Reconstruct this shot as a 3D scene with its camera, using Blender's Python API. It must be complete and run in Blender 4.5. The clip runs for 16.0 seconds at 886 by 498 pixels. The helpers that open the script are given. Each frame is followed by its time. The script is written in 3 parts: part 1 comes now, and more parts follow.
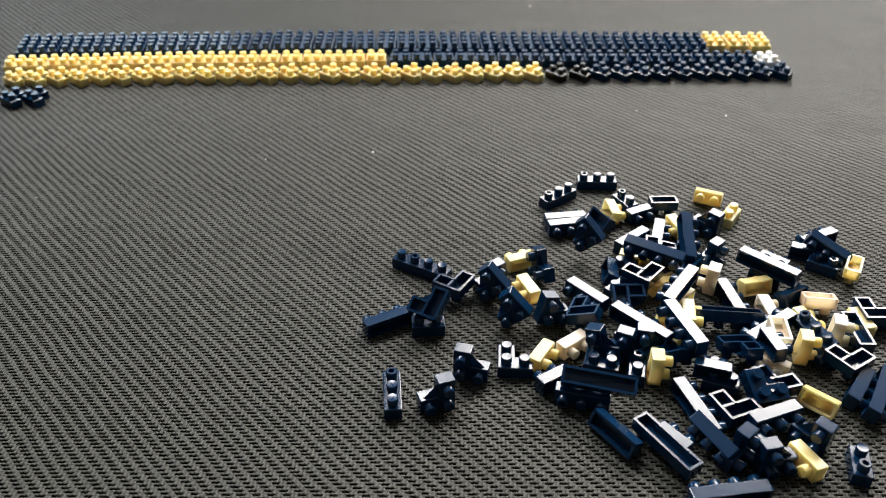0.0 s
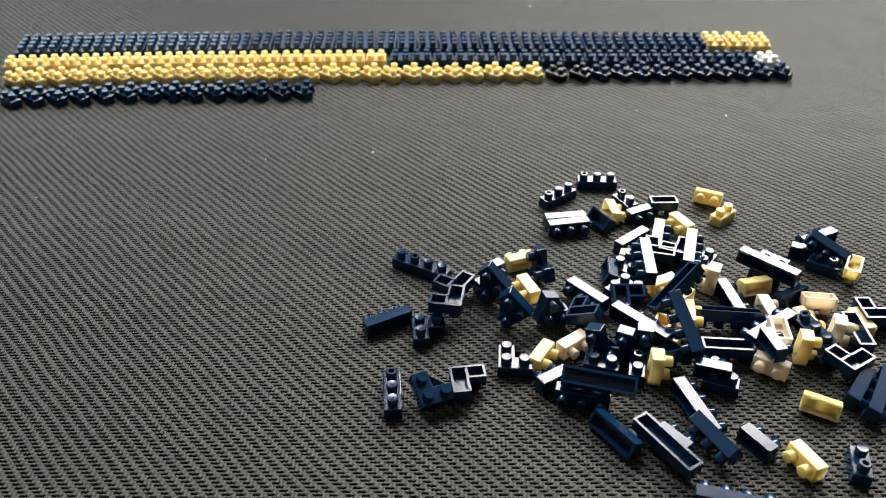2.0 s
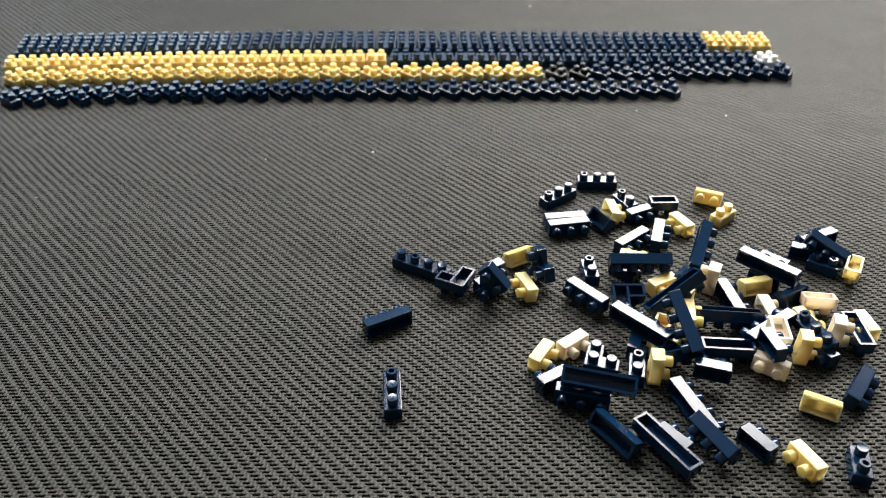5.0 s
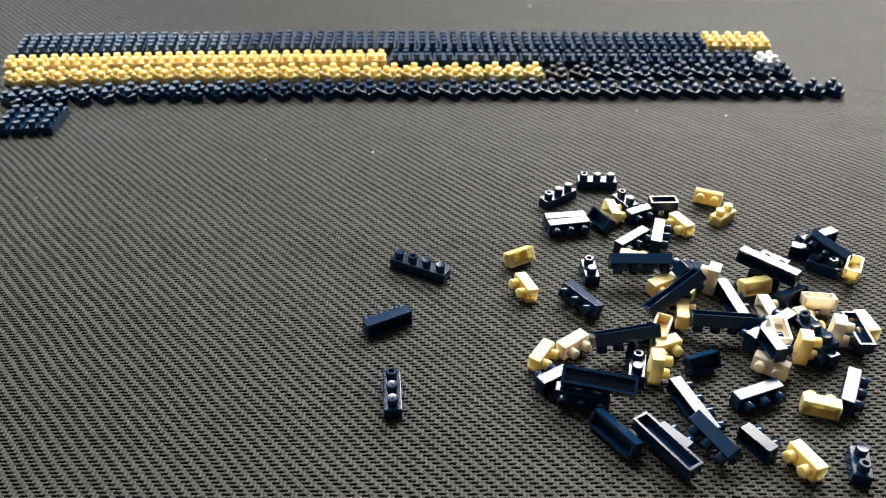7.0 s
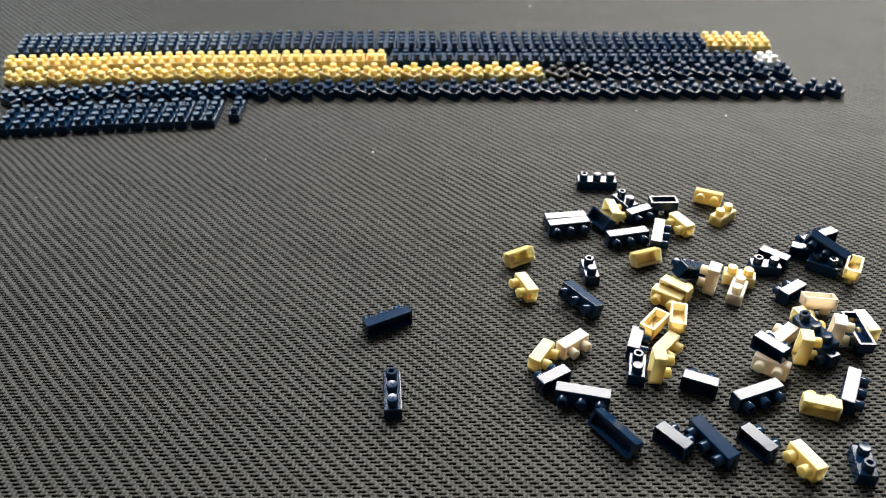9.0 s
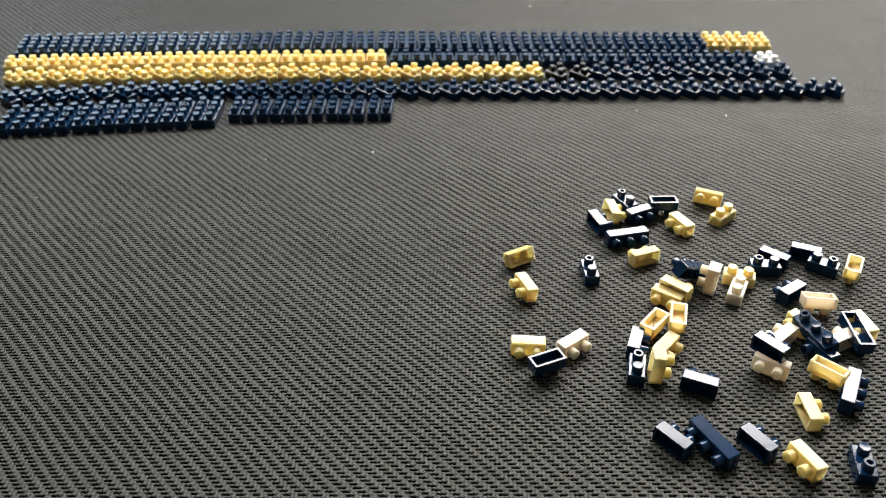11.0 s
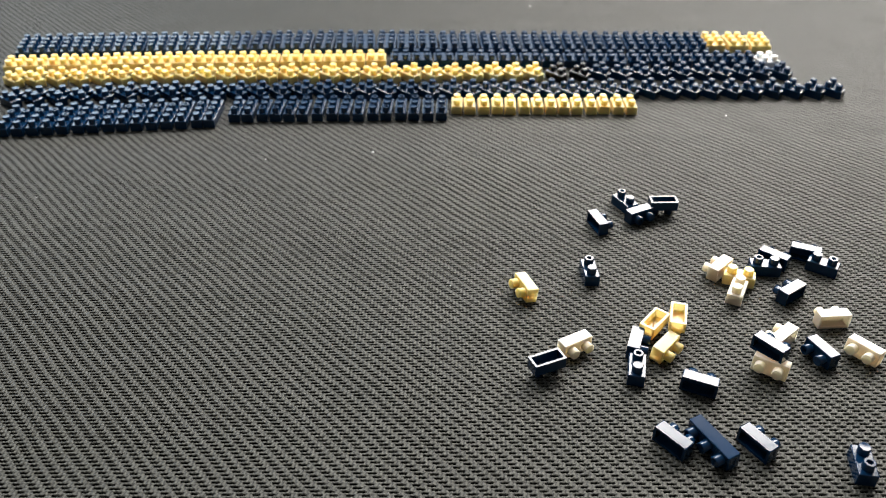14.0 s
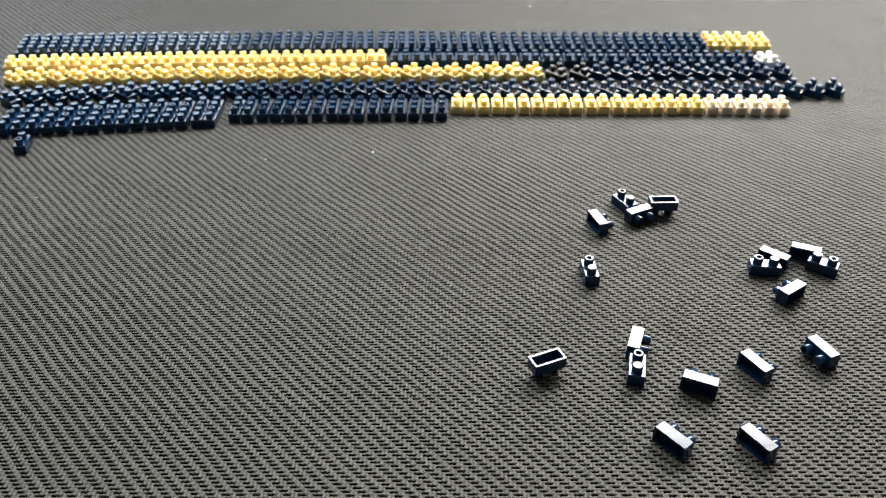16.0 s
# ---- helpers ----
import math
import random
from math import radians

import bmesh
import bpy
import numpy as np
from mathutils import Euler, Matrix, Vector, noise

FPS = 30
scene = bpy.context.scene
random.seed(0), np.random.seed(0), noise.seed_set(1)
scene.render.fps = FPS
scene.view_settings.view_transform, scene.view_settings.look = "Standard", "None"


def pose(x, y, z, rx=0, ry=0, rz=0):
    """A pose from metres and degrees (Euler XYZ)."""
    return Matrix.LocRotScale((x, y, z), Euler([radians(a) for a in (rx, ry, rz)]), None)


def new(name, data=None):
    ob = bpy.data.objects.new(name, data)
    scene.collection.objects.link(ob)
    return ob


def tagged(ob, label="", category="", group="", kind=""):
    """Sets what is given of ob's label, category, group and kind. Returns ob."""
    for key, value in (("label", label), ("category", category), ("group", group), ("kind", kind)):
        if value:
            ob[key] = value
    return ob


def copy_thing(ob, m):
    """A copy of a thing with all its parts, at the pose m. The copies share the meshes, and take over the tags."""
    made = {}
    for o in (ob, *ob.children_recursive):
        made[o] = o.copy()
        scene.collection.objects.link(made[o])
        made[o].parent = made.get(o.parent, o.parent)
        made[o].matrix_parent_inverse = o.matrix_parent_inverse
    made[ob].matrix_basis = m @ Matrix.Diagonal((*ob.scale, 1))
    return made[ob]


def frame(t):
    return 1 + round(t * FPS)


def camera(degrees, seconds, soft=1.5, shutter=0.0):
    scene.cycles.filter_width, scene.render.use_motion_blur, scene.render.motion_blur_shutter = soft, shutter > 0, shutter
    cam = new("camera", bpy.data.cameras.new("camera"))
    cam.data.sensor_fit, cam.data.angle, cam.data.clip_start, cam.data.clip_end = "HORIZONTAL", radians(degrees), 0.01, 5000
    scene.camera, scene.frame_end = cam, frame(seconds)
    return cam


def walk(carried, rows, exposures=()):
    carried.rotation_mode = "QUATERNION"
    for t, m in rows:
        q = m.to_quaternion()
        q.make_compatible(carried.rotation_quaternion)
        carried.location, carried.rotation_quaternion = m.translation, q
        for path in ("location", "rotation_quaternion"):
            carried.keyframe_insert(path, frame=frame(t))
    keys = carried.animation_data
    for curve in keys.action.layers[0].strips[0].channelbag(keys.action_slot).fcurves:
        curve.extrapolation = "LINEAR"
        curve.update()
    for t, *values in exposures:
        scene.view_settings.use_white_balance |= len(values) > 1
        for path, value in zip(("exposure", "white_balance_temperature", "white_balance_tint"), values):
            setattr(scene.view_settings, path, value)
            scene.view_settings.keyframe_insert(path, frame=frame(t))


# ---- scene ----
cam = camera(55.963, 16.0, soft=1.08)
EYE = pose(0, 0, 0.13147, 54.552, 0, 0) @ pose(0, 0, 0, 0, 0, 0.759)
cam.data.dof.use_dof, cam.data.dof.focus_distance, cam.data.dof.aperture_fstop = True, 0.19, 30
walk(cam, [(0.0, EYE), (16.0, EYE)], exposures=[
    (0.0, 0.10), (0.5, -0.01), (1.0, 0.04), (2.5, 0.05), (4.2, 0.06), (6.3, 0.19), (7.0, 0.16), (7.5, 0.11), (8.5, 0.03), (9.2, 0.03),
    (11.5, 0.06), (12.5, 0.10), (13.0, 0.20), (13.5, 0.26), (14.5, 0.33), (15.0, 0.50), (15.5, 0.60), (16.0, 0.53)])

# ---- world and light ----
world = bpy.data.worlds.new("world")
scene.world = world
world.use_nodes = True
wn = world.node_tree
sky = wn.nodes.new("ShaderNodeTexSky")
sky.sky_type, sky.sun_disc = "NISHITA", False
sky.sun_elevation, sky.sun_rotation = radians(38), radians(20)
wn.links.new(sky.outputs[0], wn.nodes["Background"].inputs[0])
wn.nodes["Background"].inputs[1].default_value = 0.06


def window_light(name, x0, x1, z0, z1, y, power, colour):
    """An area light set in an opening of the far wall."""
    data = bpy.data.lights.new(name, "AREA")
    data.shape, data.size, data.size_y = "RECTANGLE", x1 - x0, z1 - z0
    data.energy, data.color = power, colour
    ob = new(name, data)
    ob.matrix_basis = Matrix.Translation(((x0 + x1) / 2, y, (z0 + z1) / 2)) @ pose(0, 0, 0, -90, 0, 0)
    return ob


WIN = (0.05, 1.75, 0.72, 1.67)   # x0, x1, z0, z1 of the opening in the far wall
WALL_Y = 1.55
FILL_LEFT = (-1.5, 0.02, 1.65, 2.42)   # unseen opening higher up, added to brighten the mat's left side
window_light("window_light", *WIN, WALL_Y + 0.03, 88, (1.0, 0.95, 0.885))
LOW_STRIP = (-0.42, 1.75, 0.36, 0.66)   # unseen dim strip under both, added for the glints on far stud tops
window_light("window_light", *LOW_STRIP, WALL_Y + 0.03, 1.4, (0.72, 0.88, 1.0))
SIDE_STRIP = (-1.5, -0.42, 0.36, 0.80)   # a taller strip next to it, added for the stud tops at left
window_light("window_light", *SIDE_STRIP, WALL_Y + 0.03, 4.5, (0.72, 0.88, 1.0))
window_light("window_light", *FILL_LEFT, WALL_Y + 0.03, 113, (0.985, 0.965, 0.95))


# ---- materials ----
def material(name):
    m = bpy.data.materials.new(name)
    m.use_nodes = True
    return m, m.node_tree, m.node_tree.nodes["Principled BSDF"]


def node(nt, kind, **values):
    n = nt.nodes.new(kind)
    for key, value in values.items():
        n.inputs[key].default_value = value
    return n


def calc(nt, op, a, b=None, c=None):
    n = nt.nodes.new("ShaderNodeMath")
    n.operation = op
    for i, v in enumerate((a, b, c)):
        if v is None:
            continue
        if isinstance(v, (int, float)):
            n.inputs[i].default_value = v
        else:
            nt.links.new(v, n.inputs[i])
    return n.outputs[0]


def blend(nt, fac, a, b):
    n = nt.nodes.new("ShaderNodeMix")
    n.data_type = "RGBA"
    for socket, v in ((n.inputs[0], fac), (n.inputs[6], a), (n.inputs[7], b)):
        if isinstance(v, (tuple, float, int)):
            socket.default_value = v
        else:
            nt.links.new(v, socket)
    return n.outputs[2]


def plastic(name, colour, rough, deep=0.0, glow=(1, 0.6, 0.3)):
    """Moulded plastic: a glossy skin with faint waviness, scuffs and a little difference from brick to brick."""
    m, nt, b = material(name)
    co = nt.nodes.new("ShaderNodeTexCoord").outputs["Object"]
    fine, broad = node(nt, "ShaderNodeTexNoise", Scale=2600.0, Detail=3.0), node(nt, "ShaderNodeTexNoise", Scale=330.0, Detail=2.0)
    for n in (fine, broad):
        nt.links.new(co, n.inputs["Vector"])
    rnd = nt.nodes.new("ShaderNodeObjectInfo").outputs["Random"]
    dark, light = [tuple(c * k for c in colour) + (1,) for k in (0.88, 1.1)]
    tone = calc(nt, "ADD", calc(nt, "MULTIPLY", rnd, 0.6), calc(nt, "MULTIPLY", broad.outputs[0], 0.4))
    nt.links.new(blend(nt, tone, dark, light), b.inputs["Base Color"])
    nt.links.new(calc(nt, "MULTIPLY_ADD", fine.outputs[0], 0.12, rough - 0.06), b.inputs["Roughness"])
    bump = node(nt, "ShaderNodeBump", Strength=0.12, Distance=0.00012)
    nt.links.new(broad.outputs[0], bump.inputs["Height"])
    nt.links.new(bump.outputs[0], b.inputs["Normal"])
    b.inputs["IOR"].default_value = 1.52
    if deep:
        b.inputs["Subsurface Weight"].default_value = deep
        b.inputs["Subsurface Radius"].default_value = glow
        b.inputs["Subsurface Scale"].default_value = 0.0036
    return m


NAVY = plastic("navy_plastic", (0.0025, 0.0235, 0.066), 0.155)
BLACK = plastic("black_plastic", (0.007, 0.007, 0.008), 0.22)
YELLOW = plastic("yellow_plastic", (1.0, 0.65, 0.235), 0.33, 0.85, (1.0, 1.0, 0.8))
CREAM = plastic("cream_plastic", (0.99, 0.745, 0.52), 0.32, 0.8, (1.0, 1.0, 0.8))
WHITE = plastic("white_plastic", (0.88, 0.87, 0.84), 0.30, 0.7, (1.0, 0.9, 0.8))
COLOURS = {"navy": NAVY, "black": BLACK, "yellow": YELLOW, "cream": CREAM, "white": WHITE}


PITCH_X, PITCH_Y, SHIFT = 0.00300, 0.00092, 0.29


def woven():
    """Coarse vinyl-coated weave: upright ribs with small dark gaps between them; "weave" counts cells along and rows up."""
    m, nt, b = material("woven_mat")
    co = nt.nodes.new("ShaderNodeTexCoord").outputs["Object"]
    attr = nt.nodes.new("ShaderNodeAttribute")
    attr.attribute_name = "weave"
    sep = nt.nodes.new("ShaderNodeSeparateXYZ")
    nt.links.new(attr.outputs["Vector"], sep.inputs[0])
    X, Y = sep.outputs[0], sep.outputs[1]
    row = calc(nt, "FLOOR", Y)
    ry = calc(nt, "SUBTRACT", Y, row)
    shifted = calc(nt, "ADD", X, calc(nt, "MULTIPLY", row, SHIFT))
    cell = calc(nt, "FLOOR", shifted)
    rx = calc(nt, "SUBTRACT", shifted, cell)
    ident = nt.nodes.new("ShaderNodeCombineXYZ")
    nt.links.new(cell, ident.inputs[0])
    nt.links.new(row, ident.inputs[1])
    each = nt.nodes.new("ShaderNodeTexWhiteNoise")
    each.noise_dimensions = "2D"
    nt.links.new(ident.outputs[0], each.inputs["Vector"])
    # the gap in the middle of every cell is near-black; its ends are ragged and its length differs
    ragged = node(nt, "ShaderNodeTexNoise", Scale=1700.0, Detail=2.0)
    nt.links.new(co, ragged.inputs["Vector"])
    wob = calc(nt, "MULTIPLY_ADD", ragged.outputs[0], 0.9, -0.45)
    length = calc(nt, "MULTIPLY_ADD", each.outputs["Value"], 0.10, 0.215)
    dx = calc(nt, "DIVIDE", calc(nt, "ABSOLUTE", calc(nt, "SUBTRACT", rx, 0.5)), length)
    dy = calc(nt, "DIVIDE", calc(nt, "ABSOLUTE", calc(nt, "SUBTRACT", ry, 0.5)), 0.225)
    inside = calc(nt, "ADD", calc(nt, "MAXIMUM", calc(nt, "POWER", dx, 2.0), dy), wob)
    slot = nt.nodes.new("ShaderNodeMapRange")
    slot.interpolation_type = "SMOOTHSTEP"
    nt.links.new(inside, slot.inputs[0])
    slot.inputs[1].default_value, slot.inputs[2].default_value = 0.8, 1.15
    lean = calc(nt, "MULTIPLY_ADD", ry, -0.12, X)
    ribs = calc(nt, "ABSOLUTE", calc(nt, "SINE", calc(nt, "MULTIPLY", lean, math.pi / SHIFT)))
    grit = node(nt, "ShaderNodeTexNoise", Scale=2600.0, Detail=3.0)
    wide = node(nt, "ShaderNodeTexNoise", Scale=14.0, Detail=4.0)
    mid = node(nt, "ShaderNodeTexNoise", Scale=420.0, Detail=3.0)
    for n in (grit, wide, mid):
        nt.links.new(co, n.inputs["Vector"])
    tone = calc(nt, "ADD", calc(nt, "MULTIPLY", mid.outputs[0], 0.5), calc(nt, "MULTIPLY", grit.outputs[0], 0.5))
    tone = calc(nt, "ADD", tone, calc(nt, "MULTIPLY_ADD", each.outputs["Value"], 0.3, -0.15))
    yarn_col = blend(nt, tone, (0.0155, 0.0162, 0.0126, 1), (0.081, 0.0825, 0.064, 1))
    yarn_col = blend(nt, calc(nt, "MULTIPLY", wide.outputs[0], 0.5), yarn_col, (0.054, 0.051, 0.041, 1))
    groove = nt.nodes.new("ShaderNodeMapRange")   # shade in the furrow between two ribs, put into the colour
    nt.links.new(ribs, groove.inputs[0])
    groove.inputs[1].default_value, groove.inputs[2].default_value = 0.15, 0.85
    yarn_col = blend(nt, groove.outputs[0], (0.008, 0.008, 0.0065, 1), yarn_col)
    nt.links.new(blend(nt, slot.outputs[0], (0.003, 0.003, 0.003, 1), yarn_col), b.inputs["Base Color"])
    nt.links.new(calc(nt, "MULTIPLY_ADD", grit.outputs[0], 0.2, 0.46), b.inputs["Roughness"])
    nt.links.new(calc(nt, "MULTIPLY", slot.outputs[0], 0.36), b.inputs["Specular IOR Level"])
    bump = node(nt, "ShaderNodeBump", Strength=0.8, Distance=0.00022)
    relief = calc(nt, "MULTIPLY", slot.outputs[0], calc(nt, "MULTIPLY_ADD", ribs, 0.4, 0.6))
    nt.links.new(calc(nt, "ADD", relief, calc(nt, "MULTIPLY", grit.outputs[0], 0.5)), bump.inputs["Height"])
    swell = node(nt, "ShaderNodeTexNoise", Scale=26.0, Detail=3.0)   # the cloth does not lie quite flat
    nt.links.new(co, swell.inputs["Vector"])
    low = node(nt, "ShaderNodeBump", Strength=0.6, Distance=0.0035)
    nt.links.new(swell.outputs[0], low.inputs["Height"])
    nt.links.new(low.outputs[0], bump.inputs["Normal"])
    nt.links.new(bump.outputs[0], b.inputs["Normal"])
    return m


MAT_WEAVE = woven()


def plaster(name, dark, light):
    m, nt, b = material(name)
    n = node(nt, "ShaderNodeTexNoise", Scale=6.0, Detail=5.0)
    nt.links.new(blend(nt, n.outputs[0], dark, light), b.inputs["Base Color"])
    b.inputs["Roughness"].default_value = 0.8
    return m


# tones of the unseen room, set for fill light and reflections on bricks
PAINT = plaster("pale_paint", (0.050, 0.049, 0.047, 1), (0.070, 0.069, 0.065, 1))
DIM_PAINT = plaster("dark_paint", (0.07, 0.085, 0.11, 1), (0.09, 0.11, 0.135, 1))


# ---- mesh helpers ----
def finish(bm, name, mat):
    bmesh.ops.recalc_face_normals(bm, faces=bm.faces)
    me = bpy.data.meshes.new(name)
    bm.to_mesh(me)
    bm.free()
    me.materials.append(mat)
    return me


def box(bm, x0, x1, y0, y1, z0, z1):
    r = bmesh.ops.create_cube(bm, size=1.0)
    for v in r["verts"]:
        v.co = ((x0 + x1) / 2 + v.co.x * (x1 - x0), (y0 + y1) / 2 + v.co.y * (y1 - y0), (z0 + z1) / 2 + v.co.z * (z1 - z0))
    return r["verts"]


# ---- the setting ----
NEAR = (-58 * PITCH_X, 52 * PITCH_X, 90 * PITCH_Y, 280 * PITCH_Y)   # stretch of the mat whose yarns stand out singly


def warp_of(x, y):
    """How far the yarns stray from a straight grid, in metres; nothing along the border of the near stretch."""
    x0, x1, y0, y1 = NEAR
    gap = np.maximum(np.maximum(x0 - x, x - x1), np.maximum(y0 - y, y - y1))
    fade = np.clip(np.abs(gap) / 0.012, 0, 1)
    u = 0.00015 * (np.sin(97 * x + 61 * y + 0.4) + np.sin(173 * y - 120 * x + 2.0) + 0.7 * np.sin(260 * x + 215 * y + 1.0))
    v = 0.00010 * (np.sin(118 * x - 47 * y + 1.7) + np.sin(76 * x + 160 * y + 0.3) + 0.6 * np.sin(310 * x - 140 * y))
    return u * fade, v * fade


def sheet(xs, ys, keep=None):
    """Points and quads of a grid over xs and ys."""
    gx, gy = np.meshgrid(xs, ys)
    n = len(xs)
    a = (np.arange(len(ys) - 1)[:, None] * n + np.arange(n - 1)[None, :])
    if keep is not None:
        a = a[keep]
    a = a.ravel()
    return gx, gy, np.stack([a, a + 1, a + n + 1, a + n], 1)


def mat_mesh():
    """The mat: yarns and gaps in relief where they can be told apart, a plain sheet beyond, and a thin edge all round."""
    x0, x1, y0, y1 = NEAR
    # relief
    steps = np.array([0.0, 0.23, 0.35, 0.65, 0.77])
    r0, r1 = round(y0 / PITCH_Y), round(y1 / PITCH_Y)
    Y = np.append((np.arange(r0, r1)[:, None] + steps[None, :]).ravel(), r1)
    X = np.arange(round(x0 / PITCH_X) * 7, round(x1 / PITCH_X) * 7 + 1) / 7
    X, Y, quads = sheet(X, Y)
    row = np.floor(Y + 1e-6)
    ry = Y - row
    shifted = X + row * SHIFT
    cell = np.floor(shifted)
    own = np.modf(np.abs(np.sin(cell * 12.9898 + row * 78.233) * 43758.5453))[0]   # a number for each cell
    inside = (np.abs(shifted - cell - 0.5) < 0.175 + 0.10 * own) & (np.abs(ry - 0.5) < 0.2)
    rib = np.abs(np.sin(X * math.pi / SHIFT))
    z = np.where(inside, -0.00042, 0.00012 * rib - 0.00003 * (np.abs(ry - 0.5) < 0.35) + 0.00004 * (own - 0.5))
    x, y = X * PITCH_X, Y * PITCH_Y
    side = np.clip(np.minimum(np.minimum(x - x0, x1 - x), y - y0) / 0.012, 0, 1)
    z = (z - 0.00008) * side * np.clip((y1 - y) / 0.09, 0, 1)
    u, v = warp_of(x, y)
    points, weave, faces = [np.stack([x + u, y + v, z], 2).reshape(-1, 3)], [np.stack([X, Y, 0 * X], 2).reshape(-1, 3)], [quads]
    # the rest
    def ticks(lo, hi, a, b):
        return np.unique(np.round(np.concatenate([np.linspace(lo, a - 0.15, 8), np.arange(a - 0.15, a, 0.005), np.linspace(a, b, 60),
                                                  np.arange(b, b + 0.3, 0.005), np.linspace(b + 0.3, hi, 8)]), 7))

    xs, ys = ticks(-1.6, 1.9, x0, x1), ticks(-1.5, WALL_Y, y0, y1)
    mx, my = (xs[1:] + xs[:-1]) / 2, (ys[1:] + ys[:-1]) / 2
    hole = ((mx > x0) & (mx < x1))[None, :] & ((my > y0) & (my < y1))[:, None]
    x, y, quads = sheet(xs, ys, ~hole)
    u, v = warp_of(x, y)
    faces.append(quads + len(points[0]))
    points.append(np.stack([x, y, 0 * x], 2).reshape(-1, 3))
    weave.append(np.stack([(x - u) / PITCH_X, (y - v) / PITCH_Y, 0 * x], 2).reshape(-1, 3))
    # the underside and the edge
    rim = np.array([[a, b, c] for c in (0, -0.004) for a, b in ((-1.6, -1.5), (1.9, -1.5), (1.9, WALL_Y), (-1.6, WALL_Y))], float)
    n = len(points[0]) + len(points[1])
    faces.append(np.array([[0, 4, 5, 1], [1, 5, 6, 2], [2, 6, 7, 3], [3, 7, 4, 0], [4, 7, 6, 5]]) + n)
    points.append(rim)
    weave.append(rim / PITCH_X)
    points, weave, faces = np.concatenate(points), np.concatenate(weave), np.concatenate(faces)
    me = bpy.data.meshes.new("ground")
    me.vertices.add(len(points))
    me.vertices.foreach_set("co", points.astype(np.float32).ravel())
    me.loops.add(faces.size)
    me.loops.foreach_set("vertex_index", faces.astype(np.int32).ravel())
    me.polygons.add(len(faces))
    me.polygons.foreach_set("loop_start", np.arange(0, faces.size, 4, dtype=np.int32))
    me.attributes.new("weave", "FLOAT_VECTOR", "POINT").data.foreach_set("vector", weave.astype(np.float32).ravel())
    me.update(calc_edges=True)
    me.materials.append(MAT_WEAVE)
    return me


def setting():
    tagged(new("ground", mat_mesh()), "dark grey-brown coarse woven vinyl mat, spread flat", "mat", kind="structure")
    x0, x1, z0, z1 = WIN

    # unseen walls and ceiling, added to limit the fill light
    def slab(name, *b):
        bm = bmesh.new()
        box(bm, *b)
        far = name == "wall_north"
        tagged(new(name, finish(bm, name, DIM_PAINT if far else PAINT)), "plain painted wall out of view, added to enclose the light, " + ("dark blue-grey" if far else "pale"), "wall", kind="structure")

    # far wall in pieces round the two openings
    l0, l1 = FILL_LEFT[:2]
    lo, hi = LOW_STRIP[2:]
    for a, b, c, d in ((-1.6, l0, 0, 2.5), (x1, 1.9, 0, 2.5), (l0, x1, 0, lo), (l1, x0, hi, 2.5), (l0, SIDE_STRIP[1], SIDE_STRIP[3], FILL_LEFT[2]), (SIDE_STRIP[1], l1, hi, FILL_LEFT[2]), (x0, x1, hi, z0),
                       (l0, l1, FILL_LEFT[3], 2.5), (x0, x1, z1, 2.5)):
        slab("wall_north", a, b, WALL_Y, WALL_Y + 0.12, c, d)
    slab("wall_south", -1.6, 1.9, -1.62, -1.5, 0, 2.5)
    slab("wall_west", -1.72, -1.6, -1.62, WALL_Y + 0.12, 0, 2.5)
    slab("wall_east", 1.9, 2.02, -1.62, WALL_Y + 0.12, 0, 2.5)
    bm = bmesh.new()
    box(bm, -1.72, 2.02, -1.62, WALL_Y + 0.12, 2.5, 2.6)
    tagged(new("ceiling", finish(bm, "ceiling", DIM_PAINT)), "plain dark painted ceiling out of view, added to enclose the light", "ceiling", kind="structure")


setting()


def lint(places):
    """A few pale specks of lint on the mat."""
    bm = bmesh.new()
    for x, y, r in places:
        v = bmesh.ops.create_icosphere(bm, subdivisions=1, radius=r)["verts"]
        for p in v:
            p.co = (x + p.co.x * 1.5, y + p.co.y, r * 0.4 + p.co.z * 0.5)
    tagged(new("lint", finish(bm, "lint", WHITE)), "pale specks of lint scattered on the mat", "lint", kind="stuff")


lint([(-0.0231, 0.2381, 0.00022), (0.0386, 0.3783, 0.00030), (-0.0242, 0.2470, 0.00015), (-0.1199, 0.2081, 0.00020), (0.0020, 0.1683, 0.00016), (0.0686, 0.2714, 0.00015), (0.0994, 0.2682, 0.00018), (-0.0569, 0.2328, 0.00015), (-0.0654, 0.1227, 0.00014), (0.0640, 0.2436, 0.00014), (-0.0484, 0.1554, 0.00013)])

# ---- toy bricks ----
P, W, H, STUD_H, STUD_R = 0.0040, 0.00386, 0.0029, 0.0018, 0.00122   # pitch, width, body height, stud


def cells_of(kind):
    """Centres of the studs of a brick: (columns, rows), or a corner brick of three."""
    if kind == "corner":
        return [(0, 0), (P, 0), (0, P)]
    c, r = kind
    return [((i - (c - 1) / 2) * P, (j - (r - 1) / 2) * P) for j in range(r) for i in range(c)]


